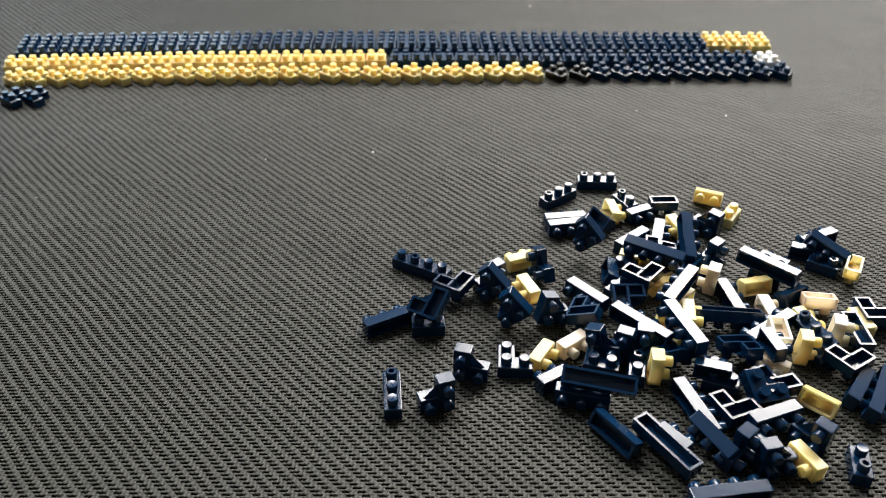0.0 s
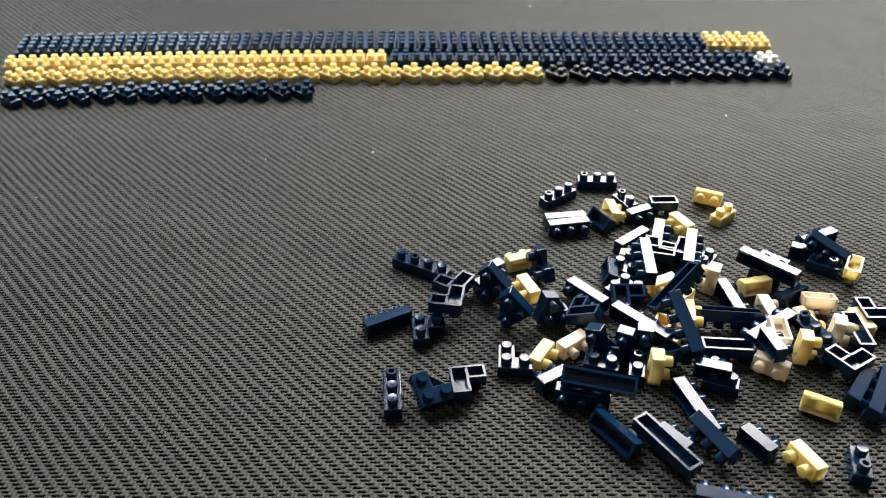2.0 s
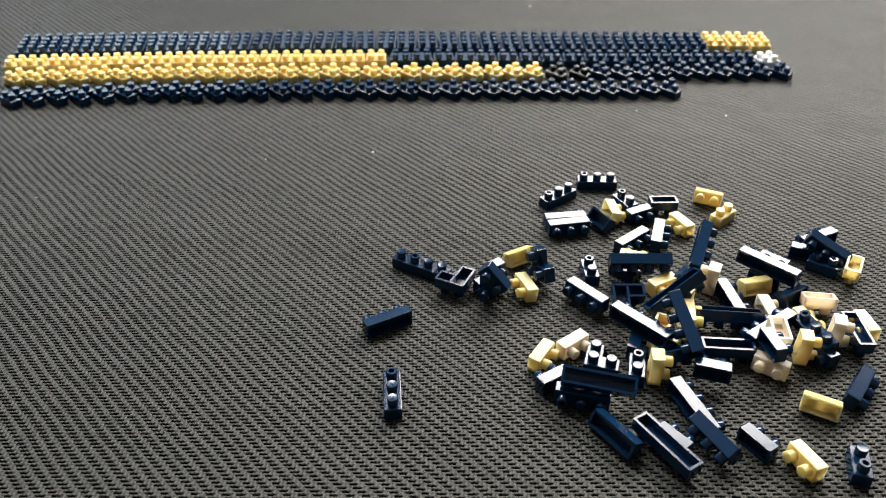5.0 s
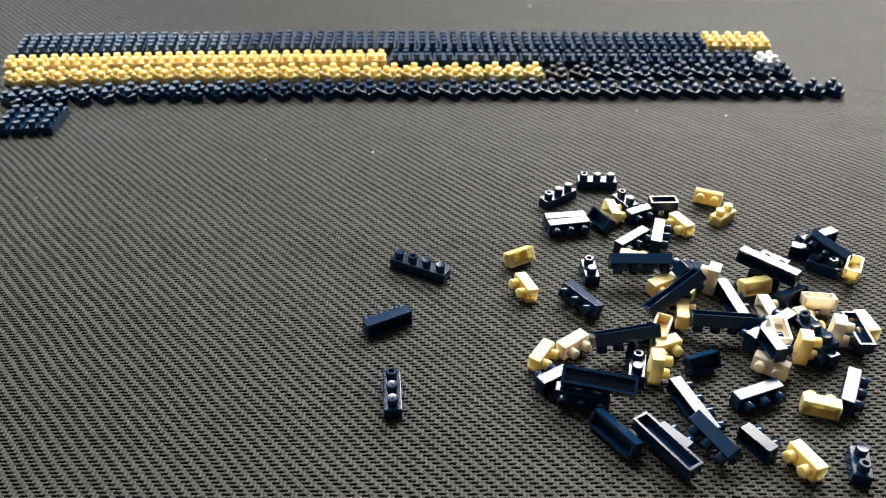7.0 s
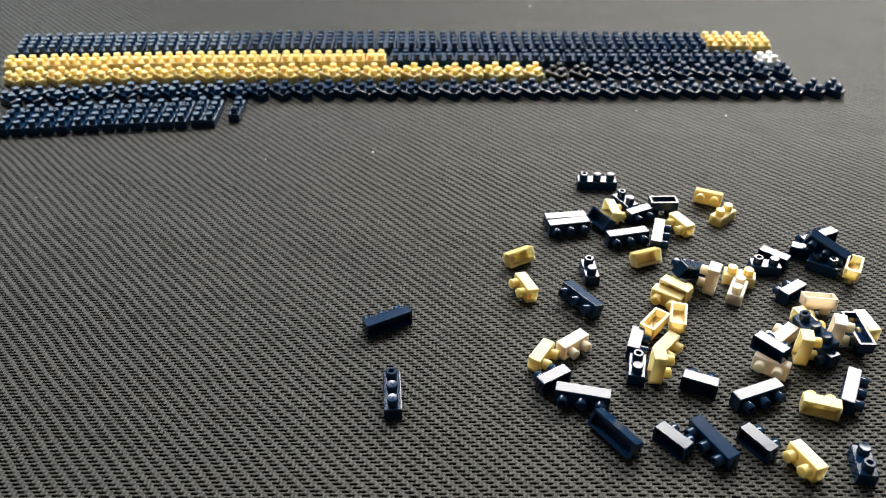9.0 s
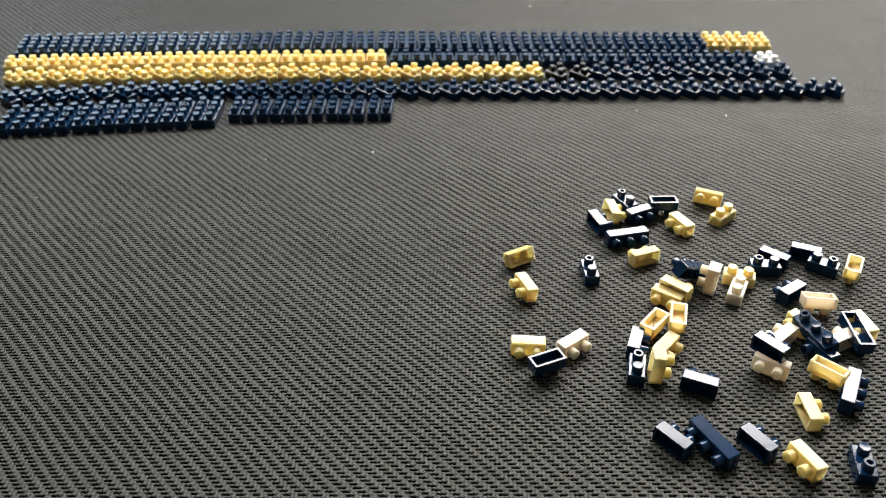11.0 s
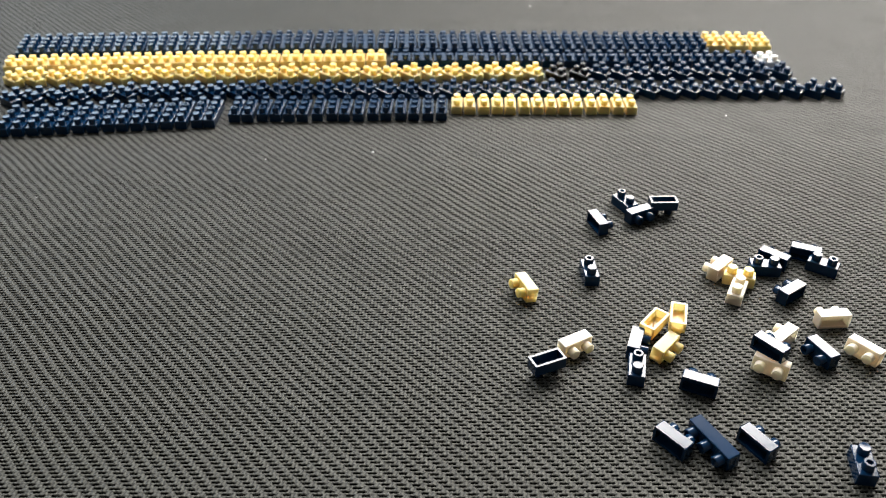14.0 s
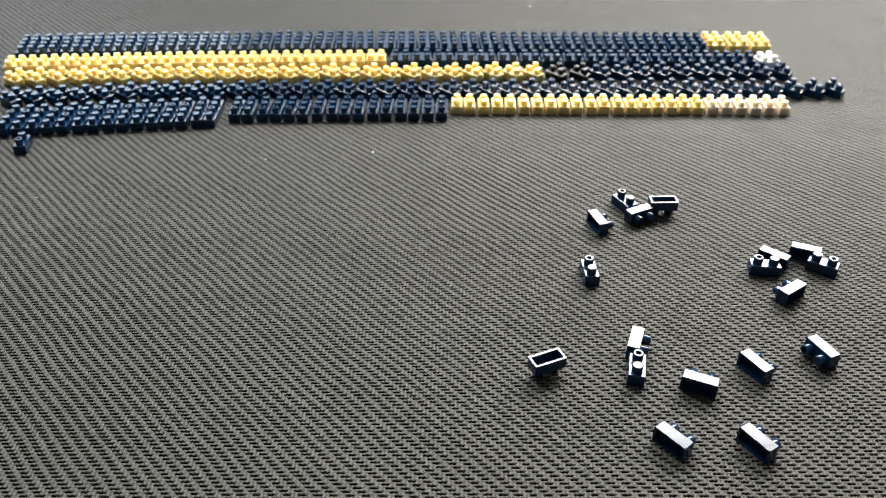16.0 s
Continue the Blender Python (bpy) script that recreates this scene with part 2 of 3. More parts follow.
def body_mesh(kind, mat):
    """A hollow body, open below, with softened edges."""
    e = W / 2
    if kind == "corner":
        outline = [(-e, -e), (P + e, -e), (P + e, e), (e, e), (e, P + e), (-e, P + e)]
    else:
        c, r = kind
        a, b = (c - 1) / 2 * P + e, (r - 1) / 2 * P + e
        outline = [(-a, -b), (a, -b), (a, b), (-a, b)]
    bm = bmesh.new()
    base = bm.faces.new([bm.verts.new((x, y, 0)) for x, y in outline])
    top = bmesh.ops.extrude_face_region(bm, geom=[base])
    for v in (g for g in top["geom"] if isinstance(g, bmesh.types.BMVert)):
        v.co.z = H
    bmesh.ops.recalc_face_normals(bm, faces=bm.faces)
    edges = [ed for ed in bm.edges if max(v.co.z for v in ed.verts) > 1e-4]
    bmesh.ops.bevel(bm, geom=edges, offset=0.00020, segments=2, profile=0.5, affect="EDGES")
    under = [f for f in bm.faces if all(v.co.z < 1e-6 for v in f.verts)]
    if not under:
        loop = [ed for ed in bm.edges if ed.is_boundary]
        under = bmesh.ops.contextual_create(bm, geom=loop)["faces"]
    bmesh.ops.inset_region(bm, faces=under, thickness=0.00055, use_even_offset=True)
    inner = bmesh.ops.extrude_face_region(bm, geom=under)
    for v in (g for g in inner["geom"] if isinstance(g, bmesh.types.BMVert)):
        v.co.z = 0.0021
    bmesh.ops.delete(bm, geom=under, context="FACES")
    if kind == "corner":
        box(bm, e - 0.0004, e + 0.0002, -e + 0.0004, e - 0.0004, 0.0001, 0.0023)
    return finish(bm, "body", mat)


def stud_mesh(style, mat):
    """A short round stud; its top is flat, dimpled or bored."""
    bm = bmesh.new()
    n = 24
    rings = [(STUD_R, -0.0001), (STUD_R, STUD_H - 0.00015), (STUD_R - 0.00012, STUD_H)]
    rings += {"flat": [(0.0004, STUD_H - 0.00003)], "dimple": [(0.00055, STUD_H), (0.0004, STUD_H - 0.00012)],
              "bored": [(0.00066, STUD_H), (0.00058, STUD_H - 0.0010)]}[style]
    loops = [[bm.verts.new((r * math.cos(2 * math.pi * i / n), r * math.sin(2 * math.pi * i / n), z)) for i in range(n)] for r, z in rings]
    for a, b in zip(loops, loops[1:]):
        for i in range(n):
            f = bm.faces.new((a[i], a[(i + 1) % n], b[(i + 1) % n], b[i]))
            f.smooth = a is loops[0]
    bm.faces.new(loops[-1])
    return finish(bm, "stud", mat)


BODIES, STUDS, FIRST = {}, {}, {}
SIZE_WORDS = {(2, 4): "two by four", (2, 3): "two by three", (2, 2): "two by two", "corner": "three-stud corner",
              (1, 4): "one by four", (4, 1): "one by four", (3, 1): "one by three", (2, 1): "one by two"}


def brick(kind, colour, m, where):
    """One toy brick, body and studs, at the pose m."""
    key = (kind, colour)
    label = f"{colour} {SIZE_WORDS[kind]} plastic toy brick {where}"
    if key in FIRST:
        ob = copy_thing(FIRST[key], m)
        return tagged(ob, label, "toy brick", "bricks " + where)
    mat = COLOURS[colour]
    ob = new("toy_brick")
    ob.empty_display_size = 0.002
    ob.matrix_basis = m
    body = new("body", BODIES.setdefault(key, body_mesh(kind, mat)))
    body.parent = ob
    cells = cells_of(kind)
    for i, (x, y) in enumerate(cells):
        bore = {2: 0, 3: 0, 4: 1}.get(len(cells)) if kind != "corner" and 1 in kind else None
        style = "bored" if i == bore and colour == "navy" else "flat" if len(cells) < 5 else "dimple"
        s = new("stud", STUDS.setdefault((style, colour), stud_mesh(style, mat)))
        s.matrix_basis = Matrix.Translation((x, y, H))
        s.parent = ob
    FIRST[key] = ob
    return tagged(ob, label, "toy brick", "bricks " + where)


rng = random.Random(7)


def along(n, *stops):
    """n poses on the mat between stops of (index, x, y, turn), a little uneven."""
    out, (_, x, y, r) = [], stops[0]
    for i in range(n):
        for a, b in zip(stops, stops[1:]):
            if a[0] <= i <= b[0]:
                f = (i - a[0]) / max(1, b[0] - a[0])
                x, y, r = (a[k] + (b[k] - a[k]) * f for k in (1, 2, 3))
                break
        out.append(pose(x + rng.uniform(-1, 1) * 0.0002, y + rng.uniform(-1, 1) * 0.0003, 0, 0, 0, r + rng.uniform(-2, 2)))
    return out


# ---- rows already laid out ----
ROWS = [
    ((2, 4), 'navy', 33, 'lined up on woven mat', [(0, -0.16605, 0.31784, 10.0), (14, -0.04951, 0.32645, 3.0), (32, 0.10233, 0.33054, 2.0)]),
    ((2, 3), 'yellow', 3, 'lined up on woven mat', [(0, 0.11019, 0.33217, 2.0), (2, 0.12924, 0.33253, 2.0)]),
    ((2, 2), 'yellow', 18, 'lined up on woven mat', [(0, -0.16401, 0.30013, 8.0), (8, -0.10148, 0.30564, 3.0), (17, -0.02743, 0.31008, 2.0)]),
    ((2, 2), 'navy', 17, 'lined up on woven mat', [(0, -0.01781, 0.31097, 2.0), (16, 0.11834, 0.31440, 0.0)]),
    ((2, 2), 'white', 1, 'lined up on woven mat', [(0, 0.12720, 0.31375, 15.0)]),
    ('corner', 'yellow', 26, 'lined up on woven mat', [(0, -0.16115, 0.28690, -36.0), (7, -0.10715, 0.29228, -40.0), (25, 0.03176, 0.29887, -44.0)]),
    ('corner', 'black', 2, 'lined up on woven mat', [(0, 0.04084, 0.29922, -45.0), (1, 0.04975, 0.29952, -45.0)]),
    ('corner', 'navy', 10, 'lined up on woven mat', [(0, 0.05769, 0.30043, -45.0), (9, 0.12763, 0.30304, -45.0)]),
]
# slots that fill up while the pile is sorted
SLOTS = []
for kind, n, line in (
        ('corner', 40, [(0, -0.15498, 0.27043, -36.0), (6, -0.10794, 0.27668, -40.0), (14, -0.04563, 0.28054, -43.0), (20, 0.00013, 0.28220, -44.0), (29, 0.06567, 0.28520, -45.0), (39, 0.14176, 0.28764, -45.0)]),
        ((4, 1), 15, [(0, -0.14639, 0.25323, 92.8), (14, -0.07974, 0.26184, 91.6)]),
        ((3, 1), 16, [(0, -0.07240, 0.26398, 89.2), (15, -0.00123, 0.26732, 89.2)]),
        ((2, 1), 25, [(0, 0.00408, 0.27042, 90.0), (18, 0.08950, 0.27258, 90.0), (24, 0.11991, 0.27259, 90.0)]),
        ((2, 1), 1, [(0, -0.13600, 0.23736, 97.0)]),
):
    SLOTS += along(n, *line)

for kind, colour, n, where, line in ROWS:
    for m in along(n, *line):
        brick(kind, colour, m, where)
for m in SLOTS[:2]:
    brick("corner", "navy", m, "lined up on woven mat")

# ---- bricks that are sorted, and those that stay in the pile ----
MOVES = []


def placed_at(k):
    """The moment at which the k-th brick of the sorting lies in its row."""
    return k / 6 if k < 60 else k / 6 + 0.1


def loose(kind, colour, k, *rests):
    """A brick of the heap: it rests at (from second, x, y, z, rx, ry, rz) in millimetres and degrees, then goes to its slot k."""
    poses = [(t, pose(x / 1000, y / 1000, z / 1000, a, b, c)) for t, x, y, z, a, b, c in rests]
    ob = brick(kind, colour, poses[0][1], "heaped on woven mat")
    if k:
        side = pose(-0.196 - 0.005 * (abs(k) % 7), 0.236 - 0.004 * (abs(k) % 5), 0, 0, 0, 80)
        goal = SLOTS[k + 1] if k > 0 else side
        if kind != "corner":   # a straight brick may lie either way round
            ends = (goal, goal @ pose(0, 0, 0, 0, 0, 180))
            goal = max(ends, key=lambda m: abs(m.to_quaternion().dot(poses[-1][1].to_quaternion())))
        poses.append((placed_at(abs(k)), goal))
    MOVES.append((ob, poses))


loose((2, 1), "navy", None, (0, 52.98, 206.91, 0.00, -0.0, -0.0, -62.8))
loose((2, 1), "navy", None, (0, 43.24, 195.41, 3.64, -125.0, -0.0, -61.9), (10, 42.09, 195.43, 1.93, -90.0, 0.0, -71.5))
loose((2, 1), "navy", None, (0, 55.20, 201.63, 1.93, 90.0, -0.0, 28.5))
loose((2, 1), "navy", None, (0, 63.32, 204.23, 4.70, 180.0, 0.0, 2.2))
loose((2, 1), "navy", None, (0, 41.76, 172.30, 2.88, -112.0, 0.0, -96.0), (5, 38.08, 173.08, 0.00, -0.0, -0.0, -86.7))
loose((2, 1), "navy", None, (0, 25.40, 131.74, 1.93, -90.0, -0.0, 33.6), (10.2, 23.52, 137.13, 4.70, 180.0, -0.0, 24.7))
loose((2, 1), "navy", None, (0, 43.52, 145.80, 1.93, -90.0, -0.0, -109.3))
loose((2, 1), "navy", None, (0, 43.73, 137.10, 0.00, 0.0, -0.0, -101.9))
loose((2, 1), "navy", None, (0, 59.03, 132.69, 4.43, -90.0, 0.0, -16.6), (5.3, 59.09, 137.29, 3.35, -120.0, -0.0, 21.1), (8.4, 56.11, 131.00, 1.93, -90.0, -0.0, -23.3))
loose((2, 1), "navy", None, (0, 46.13, 114.91, 1.93, -90.0, -0.0, -50.7))
loose((2, 1), "navy", None, (0, 72.44, 139.62, 6.93, -90.0, -0.0, -79.2), (8.7, 72.74, 139.49, 5.53, -90.0, -0.0, -51.1), (14.93, 69.35, 137.37, 1.93, -90.0, -0.0, -60.5))
loose((2, 1), "navy", None, (0, 87.77, 161.44, 3.22, 115.0, 0.0, -148.9), (8, 88.50, 163.96, 1.93, 90.0, -0.0, -143.9))
loose((2, 1), "navy", None, (0, 86.09, 176.55, 1.93, -90.0, 0.0, -40.5), (8.7, 86.92, 178.60, 1.93, -90.0, 0.0, -40.5))
loose((2, 1), "navy", None, (0, 81.79, 169.42, 1.93, -90.0, 0.0, -30.0), (8.7, 84.40, 176.20, 0.00, -0.0, -0.0, -7.4))
loose((2, 1), "navy", None, (0, 96.60, 181.17, 1.93, -90.0, 0.0, -22.4))
loose((2, 1), "navy", None, (0, 100.07, 177.16, 0.00, -0.0, -0.0, 147.7))
loose((2, 1), "navy", None, (0, 88.61, 143.69, 1.93, 90.0, 0.0, -66.8))
loose((2, 1), "navy", None, (0, 63.13, 114.78, 1.93, -90.0, 0.0, -57.6))
loose((2, 1), "navy", 95, (0, 83.09, 110.36, 0.00, 0.0, -0.0, 75.0), (8.7, 83.88, 110.59, 0.00, 0.0, -0.0, 80.7))
loose((3, 1), "navy", -95, (0, 56.62, 116.17, 4.17, 122.0, -0.0, -62.9), (8.7, 56.57, 116.14, 2.18, 95.0, -0.0, -62.9))
loose((3, 1), "navy", 54, (0, 33.69, 209.60, 0.00, 0.0, -0.0, 38.3))
loose((3, 1), "navy", 55, (0, 46.29, 218.27, 0.00, -0.0, -0.0, -1.8))
loose((3, 1), "navy", 57, (0, 34.50, 195.46, 1.93, -90.0, -0.0, 8.8))
loose((3, 1), "navy", 58, (0, 34.58, 194.99, 1.93, 90.0, -0.0, 11.7))
loose((3, 1), "navy", 69, (0, 50.53, 188.03, 1.93, 90.0, -0.0, 41.2), (7.1, 50.06, 190.21, 1.93, 90.0, -0.0, 14.5))
loose((3, 1), "navy", 61, (0, 57.65, 190.22, 1.93, -90.0, 0.0, -107.2))
loose((3, 1), "navy", 62, (0, 36.74, 162.69, 2.93, 90.0, -0.0, -48.8), (5.2, 35.45, 161.72, 1.87, 76.0, -0.0, -54.1))
loose((3, 1), "navy", -70, (0, 64.72, 170.99, 3.49, -122.0, 0.0, 46.8), (7, 64.05, 169.79, 3.87, -75.0, 28.0, 38.0))
loose((3, 1), "navy", 63, (0, 30.68, 129.45, 1.93, 90.0, -0.0, -12.1))
loose((3, 1), "navy", 64, (0, 34.60, 116.49, 3.03, -115.0, 0.0, -54.6))
loose((3, 1), "navy", 65, (0, 68.43, 122.16, 3.93, 90.0, 0.0, 21.6), (0.8, 65.30, 142.55, 4.70, 180.0, -0.0, -3.4), (5.1, 67.71, 130.40, 1.93, 90.0, -0.0, 22.6))
loose((3, 1), "navy", 66, (0, 89.96, 132.39, 2.49, -102.0, -0.0, -127.9), (6.4, 87.77, 131.52, 1.93, -90.0, -0.0, -118.8))
loose((3, 1), "navy", 67, (0, 87.08, 147.29, 2.57, 13.0, -0.0, -72.3))
loose((3, 1), "navy", 68, (0, 97.25, 148.72, 4.70, 180.0, 0.0, -90.9))
loose((3, 1), "navy", 60, (0, 103.50, 187.57, 1.93, -90.0, -0.0, 27.5))
loose((3, 1), "navy", -60, (0, 102.48, 181.47, 5.14, 102.0, 22.4, -29.8))
loose((3, 1), "navy", 56, (0, -12.28, 150.61, 1.93, -90.0, -0.0, 29.7))
loose((3, 1), "navy", 59, (0, -10.50, 128.24, 0.00, -0.0, -0.0, -85.0))
loose((4, 1), "navy", 52, (0, -5.47, 174.06, 0.00, -0.0, -0.0, -28.1), (6.2, -5.96, 174.09, 0.00, -0.0, -0.0, -26.3))
loose((4, 1), "navy", 43, (0, 55.18, 176.08, 7.37, 105.0, -0.0, -31.7), (0.95, 53.57, 172.31, 5.93, 90.0, -0.0, -94.0), (5, 50.49, 173.64, 6.38, 120.0, -0.0, 0.7))
loose((4, 1), "navy", 41, (0, 63.16, 182.52, 6.51, -100.0, 14.5, -95.3), (1.1, 63.87, 180.63, 3.93, -90.0, 0.0, -107.2), (2.4, 65.95, 179.20, 6.46, -102.0, 16.0, -112.5))
loose((4, 1), "navy", 44, (0, 58.46, 158.06, 7.93, -90.0, -0.0, 54.5), (1.75, 55.49, 159.25, 8.49, 150.0, -27.9, 37.5), (4.9, 55.19, 158.66, 7.99, 150.0, -27.0, 26.0))
loose((4, 1), "navy", 42, (0, 56.39, 144.89, 7.93, 90.0, 0.0, -74.0), (1.75, 56.29, 144.17, 9.51, 104.0, 20.0, -77.3), (5.5, 55.22, 147.04, 6.93, 90.0, -0.0, -84.9))
loose((4, 1), "navy", 45, (0, 68.18, 153.83, 5.50, 158.0, -0.0, -4.5), (5.6, 66.48, 150.92, 6.41, 158.0, -0.0, -5.0))
loose((4, 1), "navy", 46, (0, 44.84, 146.28, 5.93, -90.0, 0.0, -47.1), (5.2, 41.52, 144.23, 7.22, 148.0, -0.0, 14.1))
loose((4, 1), "navy", 49, (0, 33.33, 127.42, 7.52, -150.0, -0.0, -14.1), (7.75, 36.59, 130.32, 1.93, -90.0, -0.0, -15.0))
loose((4, 1), "navy", 51, (0, 52.16, 123.43, 2.93, -90.0, -0.0, -74.3), (4.9, 51.71, 123.52, 2.93, -90.0, 0.0, -71.7))
loose((4, 1), "navy", -53, (0, 45.18, 113.57, 4.70, 180.0, -0.0, -57.6))
loose((4, 1), "navy", 48, (0, 81.42, 169.06, 6.43, -90.0, -0.0, -43.7))
loose((4, 1), "navy", 50, (0, 70.22, 160.36, 1.93, -90.0, 0.0, -82.9))
loose((4, 1), "navy", 53, (0, 77.61, 147.56, 3.93, -90.0, 0.0, 36.2))
loose((4, 1), "navy", 47, (0, 55.34, 101.07, 1.93, -90.0, -0.0, 8.5), (0.45, 55.64, 99.09, 1.93, -90.0, -0.0, -14.5), (5, 52.73, 88.17, 1.93, -90.0, 0.0, -9.0))
loose((4, 1), "navy", 39, (0, 93.07, 129.73, 3.27, -102.0, 0.0, -123.4), (5, 99.69, 123.03, 1.93, -90.0, 0.0, -123.7))
loose((4, 1), "navy", 40, (0, 116.75, 149.47, 1.93, -90.0, -0.0, -62.8))
loose((2, 1), "yellow", 70, (0, 21.01, 175.77, 1.93, -90.0, -0.0, 25.1), (5, 20.79, 177.16, 3.03, -115.0, -0.0, 31.1))
loose((2, 1), "yellow", 85, (0, 22.48, 163.16, 3.93, 90.0, -0.0, -67.7), (5, 22.23, 166.19, 1.91, 82.0, -0.0, -68.2))
loose((2, 1), "yellow", 75, (0, 46.78, 201.13, 2.31, -98.0, -0.0, -82.2))
loose((2, 1), "yellow", 73, (0, 66.44, 194.46, 1.93, 90.0, -0.0, -73.9), (1.2, 68.08, 196.05, 1.93, 90.0, -0.0, -63.6))
loose((2, 1), "yellow", 71, (0, 78.46, 210.88, 1.87, 76.0, -0.0, -24.2))
loose((2, 1), "yellow", 72, (0, 81.83, 200.28, 0.00, 0.0, -0.0, -124.0), (0.6, 79.89, 200.49, 0.00, 0.0, -0.0, -137.3))
loose((2, 1), "yellow", 82, (0, 50.07, 177.02, 1.93, -90.0, -0.0, -18.8), (7.1, 54.11, 177.54, 3.03, -115.0, 0.0, 21.7), (11, 53.96, 178.17, 2.22, -96.0, -0.0, 21.7))
loose((2, 1), "yellow", 81, (0, 55.10, 168.93, 1.93, 90.0, -0.0, 28.2), (7.1, 57.17, 162.96, 3.43, -90.0, -0.0, -42.5))
loose((2, 1), "yellow", 83, (0, 60.08, 160.59, 1.93, -90.0, -0.0, 43.9), (7.1, 56.81, 163.70, 1.93, 90.0, -0.0, -34.5))
loose((2, 1), "yellow", 86, (0, 51.46, 149.12, 4.70, 180.0, -0.0, 65.8), (7.1, 50.21, 151.04, 4.70, -180.0, -0.0, 50.6))
loose((2, 1), "yellow", 84, (0, 56.73, 152.39, 4.93, -90.0, -0.0, -98.7), (5.5, 55.90, 154.33, 3.93, -90.0, -0.0, -100.6), (7.1, 55.88, 152.05, 5.70, 180.0, 0.0, -104.9))
loose((2, 1), "yellow", 87, (0, 50.75, 145.61, 1.93, 90.0, -0.0, 22.3), (7.1, 50.38, 144.93, 2.22, 96.0, 0.0, 49.0))
loose((2, 1), "yellow", 74, (0, 45.89, 135.42, 4.04, -103.6, -87.5, -81.9), (7.5, 46.27, 135.67, 4.03, -101.7, -87.5, -81.9))
loose((2, 1), "yellow", 80, (0, 21.42, 141.36, 1.93, 90.0, -0.0, 58.3), (10.5, 19.98, 145.29, 1.93, 90.0, 0.0, -3.2))
loose((2, 1), "yellow", 76, (0, 106.53, 174.31, 4.70, -180.0, 0.0, -118.8))
loose((2, 1), "yellow", 88, (0, 79.03, 164.89, 3.37, -105.0, 0.0, 15.3), (8.7, 76.40, 171.60, 0.00, 0.0, 0.0, -17.1))
loose((2, 1), "yellow", 79, (0, 85.97, 153.19, 1.93, -90.0, -0.0, -73.3), (10, 87.42, 153.27, 1.93, 90.0, -0.0, -59.9))
loose((2, 1), "yellow", 77, (0, 80.95, 142.61, 4.05, -109.2, -87.5, -81.9), (10, 85.87, 135.57, 4.83, 170.0, -0.0, -43.1))
loose((2, 1), "yellow", 78, (0, 79.81, 125.82, 3.03, -115.0, -0.0, -42.0), (1, 80.19, 124.54, 2.81, -110.0, -0.0, -27.5), (6.4, 80.52, 124.61, 1.93, -90.0, -0.0, -17.4), (10, 76.36, 124.34, 1.93, -90.0, -0.0, -88.4))
loose((2, 1), "yellow", -74, (0, 73.84, 111.58, 1.92, 84.0, -0.0, -65.6))
loose((2, 1), "yellow", -75, (0, 101.79, 153.80, 1.93, 90.0, 0.0, -79.4), (2.4, 102.57, 152.85, 1.93, 90.0, -0.0, -82.7), (10, 101.86, 152.71, 1.93, 90.0, -0.0, -78.9))
loose((2, 1), "cream", 94, (0, 29.29, 145.75, 1.93, 90.0, -0.0, 38.5), (13.4, 30.04, 145.95, 1.93, 90.0, -0.0, 30.0))
loose((2, 1), "cream", 93, (0, 69.31, 167.05, 4.00, 55.6, -87.5, -81.9), (11.75, 73.29, 173.99, 1.93, 90.0, -0.0, -133.8), (14.75, 68.30, 175.40, 2.61, -105.0, -0.0, 12.5))
loose((2, 1), "cream", 92, (0, 77.97, 157.94, 1.93, -90.0, -0.0, -85.6), (8.7, 74.29, 165.79, 0.00, 0.0, -0.0, -116.9))
loose((2, 1), "cream", 90, (0, 92.39, 160.44, 4.84, 165.0, -0.0, -6.1), (13.25, 94.43, 153.76, 1.93, -90.0, -0.0, 5.8))
loose((2, 1), "cream", 89, (0, 76.56, 143.83, 8.70, 180.0, -0.0, -95.8), (8.7, 80.96, 146.83, 1.93, 90.0, -0.0, -139.4))
loose((2, 1), "cream", -89, (0, 74.85, 139.30, 1.90, 80.0, -0.0, -32.7))
loose((2, 1), "cream", 91, (0, 90.55, 148.34, 4.06, -116.2, -87.5, -81.9), (10, 93.85, 145.81, 1.93, 90.0, 0.0, -151.8), (13.25, 98.44, 144.57, 1.91, 82.0, -0.0, -49.5))
loose("corner", "navy", 37, (0, 3.47, 161.60, 5.70, -180.0, 0.0, 149.4), (3.45, 4.14, 164.74, 4.70, -180.0, -0.0, 154.8))
loose("corner", "navy", 19, (0, -2.57, 149.44, 7.60, 146.8, 0.0, 150.8), (0.17, 2.79, 153.13, 7.70, -180.0, -0.0, 171.8))
loose("corner", "navy", 20, (0, -5.28, 150.56, 0.00, 0.0, -0.0, 6.0), (0.17, -5.28, 150.56, 0.00, 0.0, 0.0, -84.0))
loose("corner", "navy", 17, (0, 0.27, 128.58, 2.10, -168.3, -87.5, -81.9), (0.95, -3.21, 126.33, 1.21, 22.0, -0.0, 23.0))
loose("corner", "navy", 16, (0, 5.17, 137.67, 2.00, 90.0, -0.0, -14.8), (0.95, 3.73, 132.03, 4.70, -180.0, -0.0, 8.5))
loose("corner", "navy", 15, (0, 14.48, 137.30, 0.00, 0.0, 0.0, -3.1))
loose("corner", "navy", 34, (0, 12.65, 169.43, 2.16, -154.0, -87.5, -81.9))
loose("corner", "navy", 33, (0, 14.58, 163.45, 5.69, -90.0, -45.0, 158.6))
loose("corner", "navy", 32, (0, 26.36, 172.57, 2.86, 90.0, -20.0, -70.3))
loose("corner", "navy", 24, (0, 19.07, 153.83, 5.69, -90.0, -45.0, 163.5))
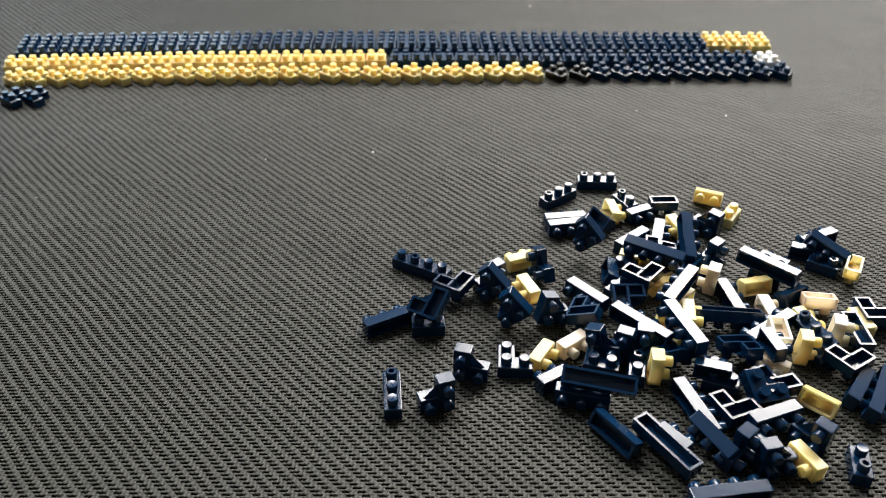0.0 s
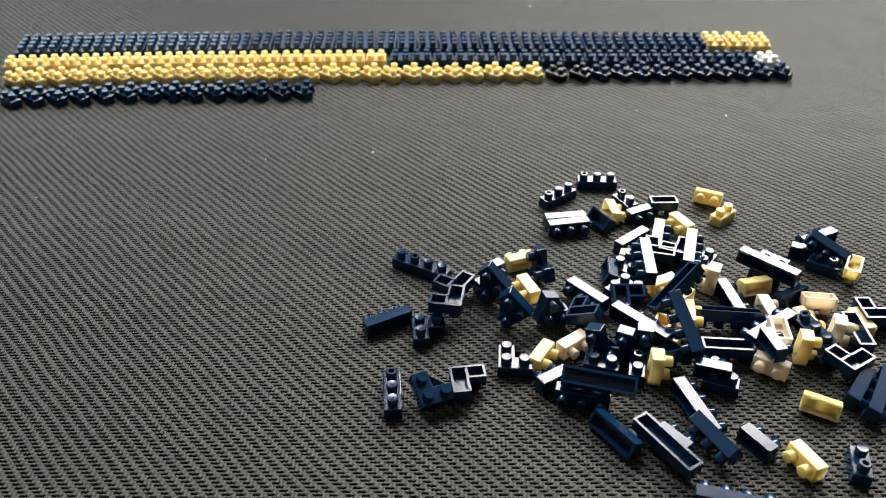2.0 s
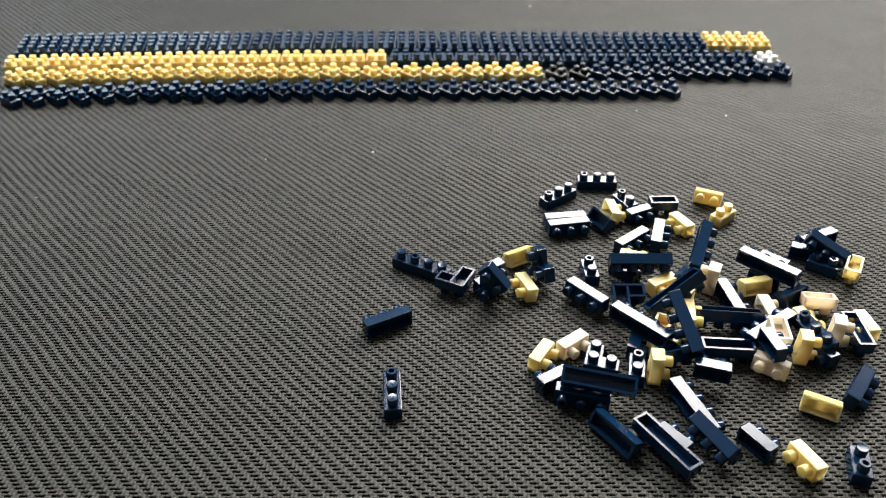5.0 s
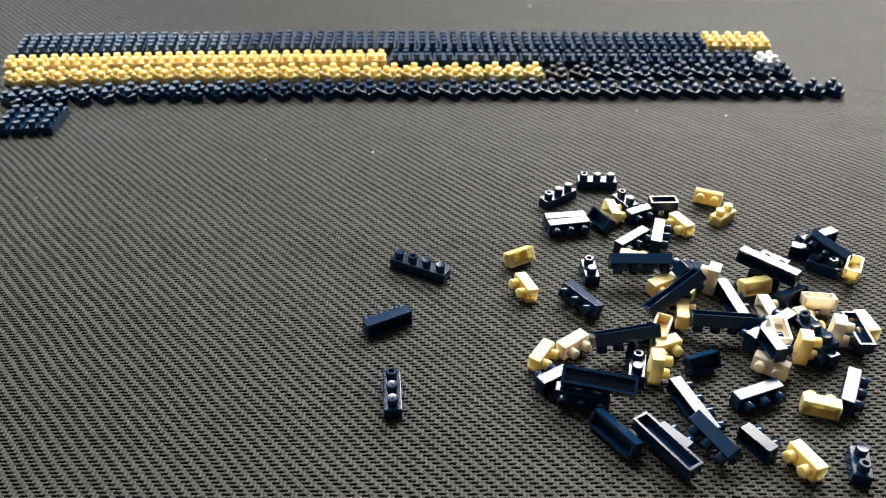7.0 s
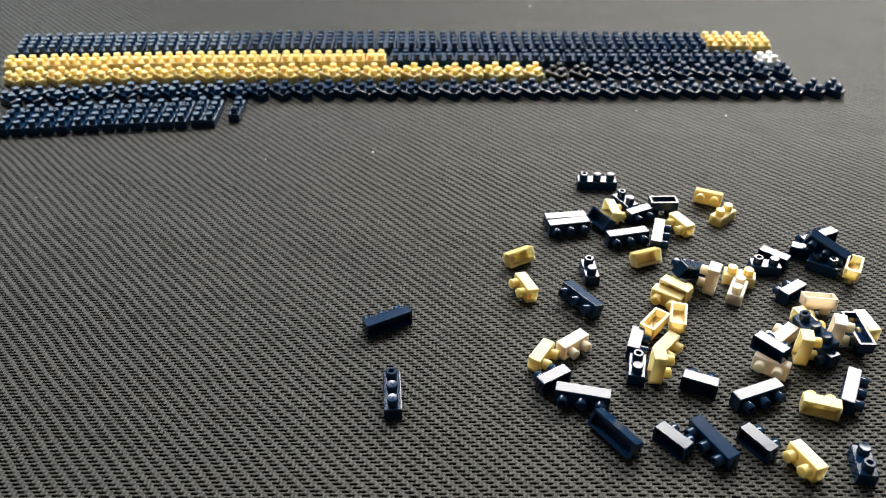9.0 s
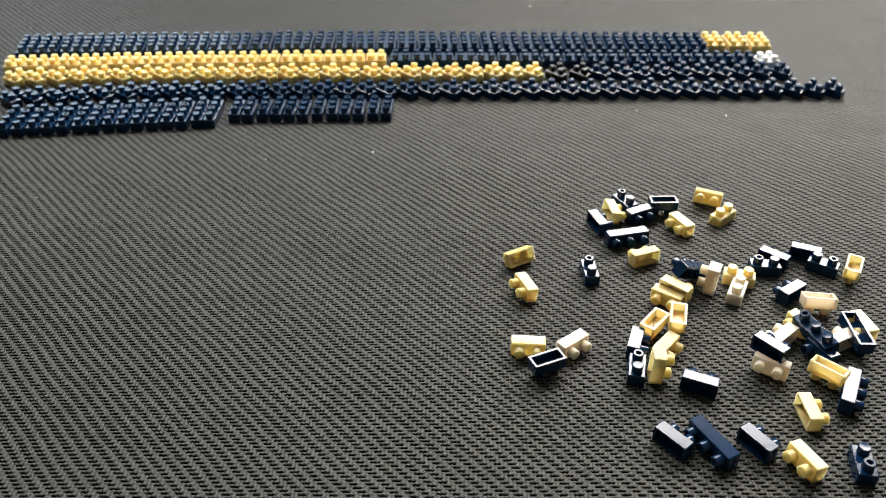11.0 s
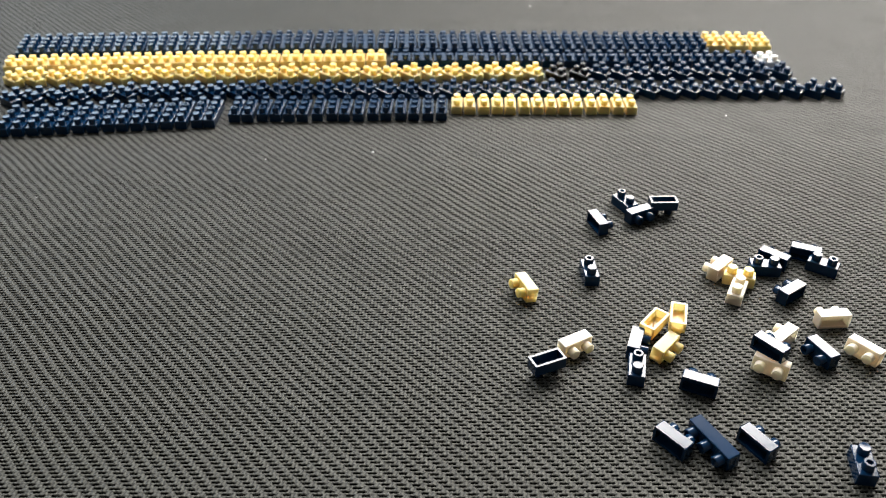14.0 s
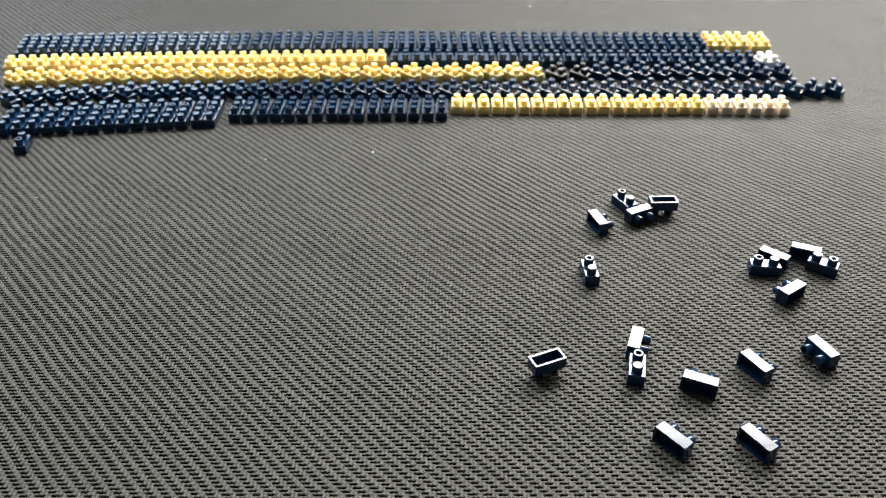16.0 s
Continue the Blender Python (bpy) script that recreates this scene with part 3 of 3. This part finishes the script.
loose("corner", "navy", 30, (0, 24.01, 155.36, 3.12, 90.0, 12.0, 17.9), (3.9, 25.13, 152.49, 4.70, -180.0, 0.0, -158.4))
loose("corner", "navy", 29, (0, 31.20, 152.34, 5.70, 155.0, 0.0, 66.4), (3.9, 31.03, 156.74, 5.70, 180.0, -0.0, -118.5))
loose("corner", "navy", 7, (0, 40.41, 182.02, 7.69, -90.0, -45.0, 154.0))
loose("corner", "navy", 2, (0, 50.14, 164.02, 7.70, -180.0, -0.0, 139.4))
loose("corner", "navy", 14, (0, 63.13, 179.55, 4.70, -180.0, -0.0, 157.9))
loose("corner", "navy", 13, (0, 67.94, 175.95, 0.00, 0.0, 0.0, 54.2))
loose("corner", "navy", 3, (0, 75.81, 193.75, 2.07, 127.8, -87.5, -81.9))
loose("corner", "navy", 8, (0, 70.46, 179.88, 2.18, -145.9, -87.5, -81.9))
loose("corner", "navy", 35, (0, 43.46, 160.23, 5.87, -165.0, 0.0, 1.2))
loose("corner", "navy", 36, (0, 46.03, 175.09, 0.00, 0.0, 0.0, -48.5))
loose("corner", "navy", 27, (0, 45.68, 166.18, 1.00, 0.0, -0.0, -137.3))
loose("corner", "navy", 26, (0, 42.18, 144.25, 2.00, 90.0, -0.0, -24.8))
loose("corner", "navy", 25, (0, 46.51, 145.42, 2.00, 90.0, -0.0, -10.8))
loose("corner", "navy", 28, (0, 36.70, 144.25, 2.39, 90.0, -16.0, -31.1))
loose("corner", "navy", 38, (0, 34.03, 138.39, 0.00, -0.0, -0.0, -16.5))
loose("corner", "navy", 31, (0, 54.84, 140.42, 6.18, -160.0, 0.0, -162.6))
loose("corner", "navy", 9, (0, 68.72, 142.91, 6.13, -180.0, -16.7, -85.0))
loose("corner", "navy", 10, (0, 71.34, 129.23, 5.20, 180.0, -0.0, 106.5))
loose("corner", "navy", 12, (0, 60.72, 121.83, 4.70, 180.0, -0.0, 112.7))
loose("corner", "navy", 18, (0, 90.57, 135.88, 5.70, 180.0, -0.0, 122.6))
loose("corner", "navy", 21, (0, 102.74, 154.27, 4.70, 180.0, -0.0, 91.2))
loose("corner", "navy", 5, (0, 77.71, 116.42, 2.07, 124.1, -87.5, -81.9))
loose("corner", "navy", 4, (0, 63.95, 111.64, 2.00, 90.0, 0.0, 13.4))
loose("corner", "navy", 6, (0, 59.61, 114.88, 2.17, -147.4, -87.5, -81.9))
loose("corner", "navy", 11, (0, 67.73, 127.65, 2.27, 25.0, -0.0, 13.1))
loose("corner", "navy", 1, (0, 42.32, 145.33, 4.70, 180.0, 0.0, 33.8))
loose("corner", "navy", 22, (0, 59.58, 133.41, 0.00, -0.0, -0.0, -20.3))
loose("corner", "navy", 23, (0, 55.22, 179.66, 4.70, 180.0, -0.0, 76.8))


def motions():
    """Each brick lies still, and is set over at once when its turn comes."""
    for ob, poses in MOVES:
        rows = [(0.0, poses[0][1])]
        for (t0, a), (t1, b) in zip(poses, poses[1:]):
            qa, qb = a.to_quaternion(), b.to_quaternion()
            if qa.dot(qb) < 0:
                qb = -qb
            turn = math.degrees(qa.rotation_difference(qb).angle)
            steps = max(1, math.ceil(turn / 88))
            for i in range(steps + 1):
                f = i / steps
                lift = 0.012 * math.sin(math.pi * f)
                m = Matrix.LocRotScale(a.translation.lerp(b.translation, f) + Vector((0, 0, lift)), qa.slerp(qb, f), None)
                rows.append((round(t1 * FPS) / FPS - (steps - i) / FPS, m))
        rows.append((16.0, poses[-1][1]))
        walk(ob, sorted(rows, key=lambda r: r[0]))


motions()
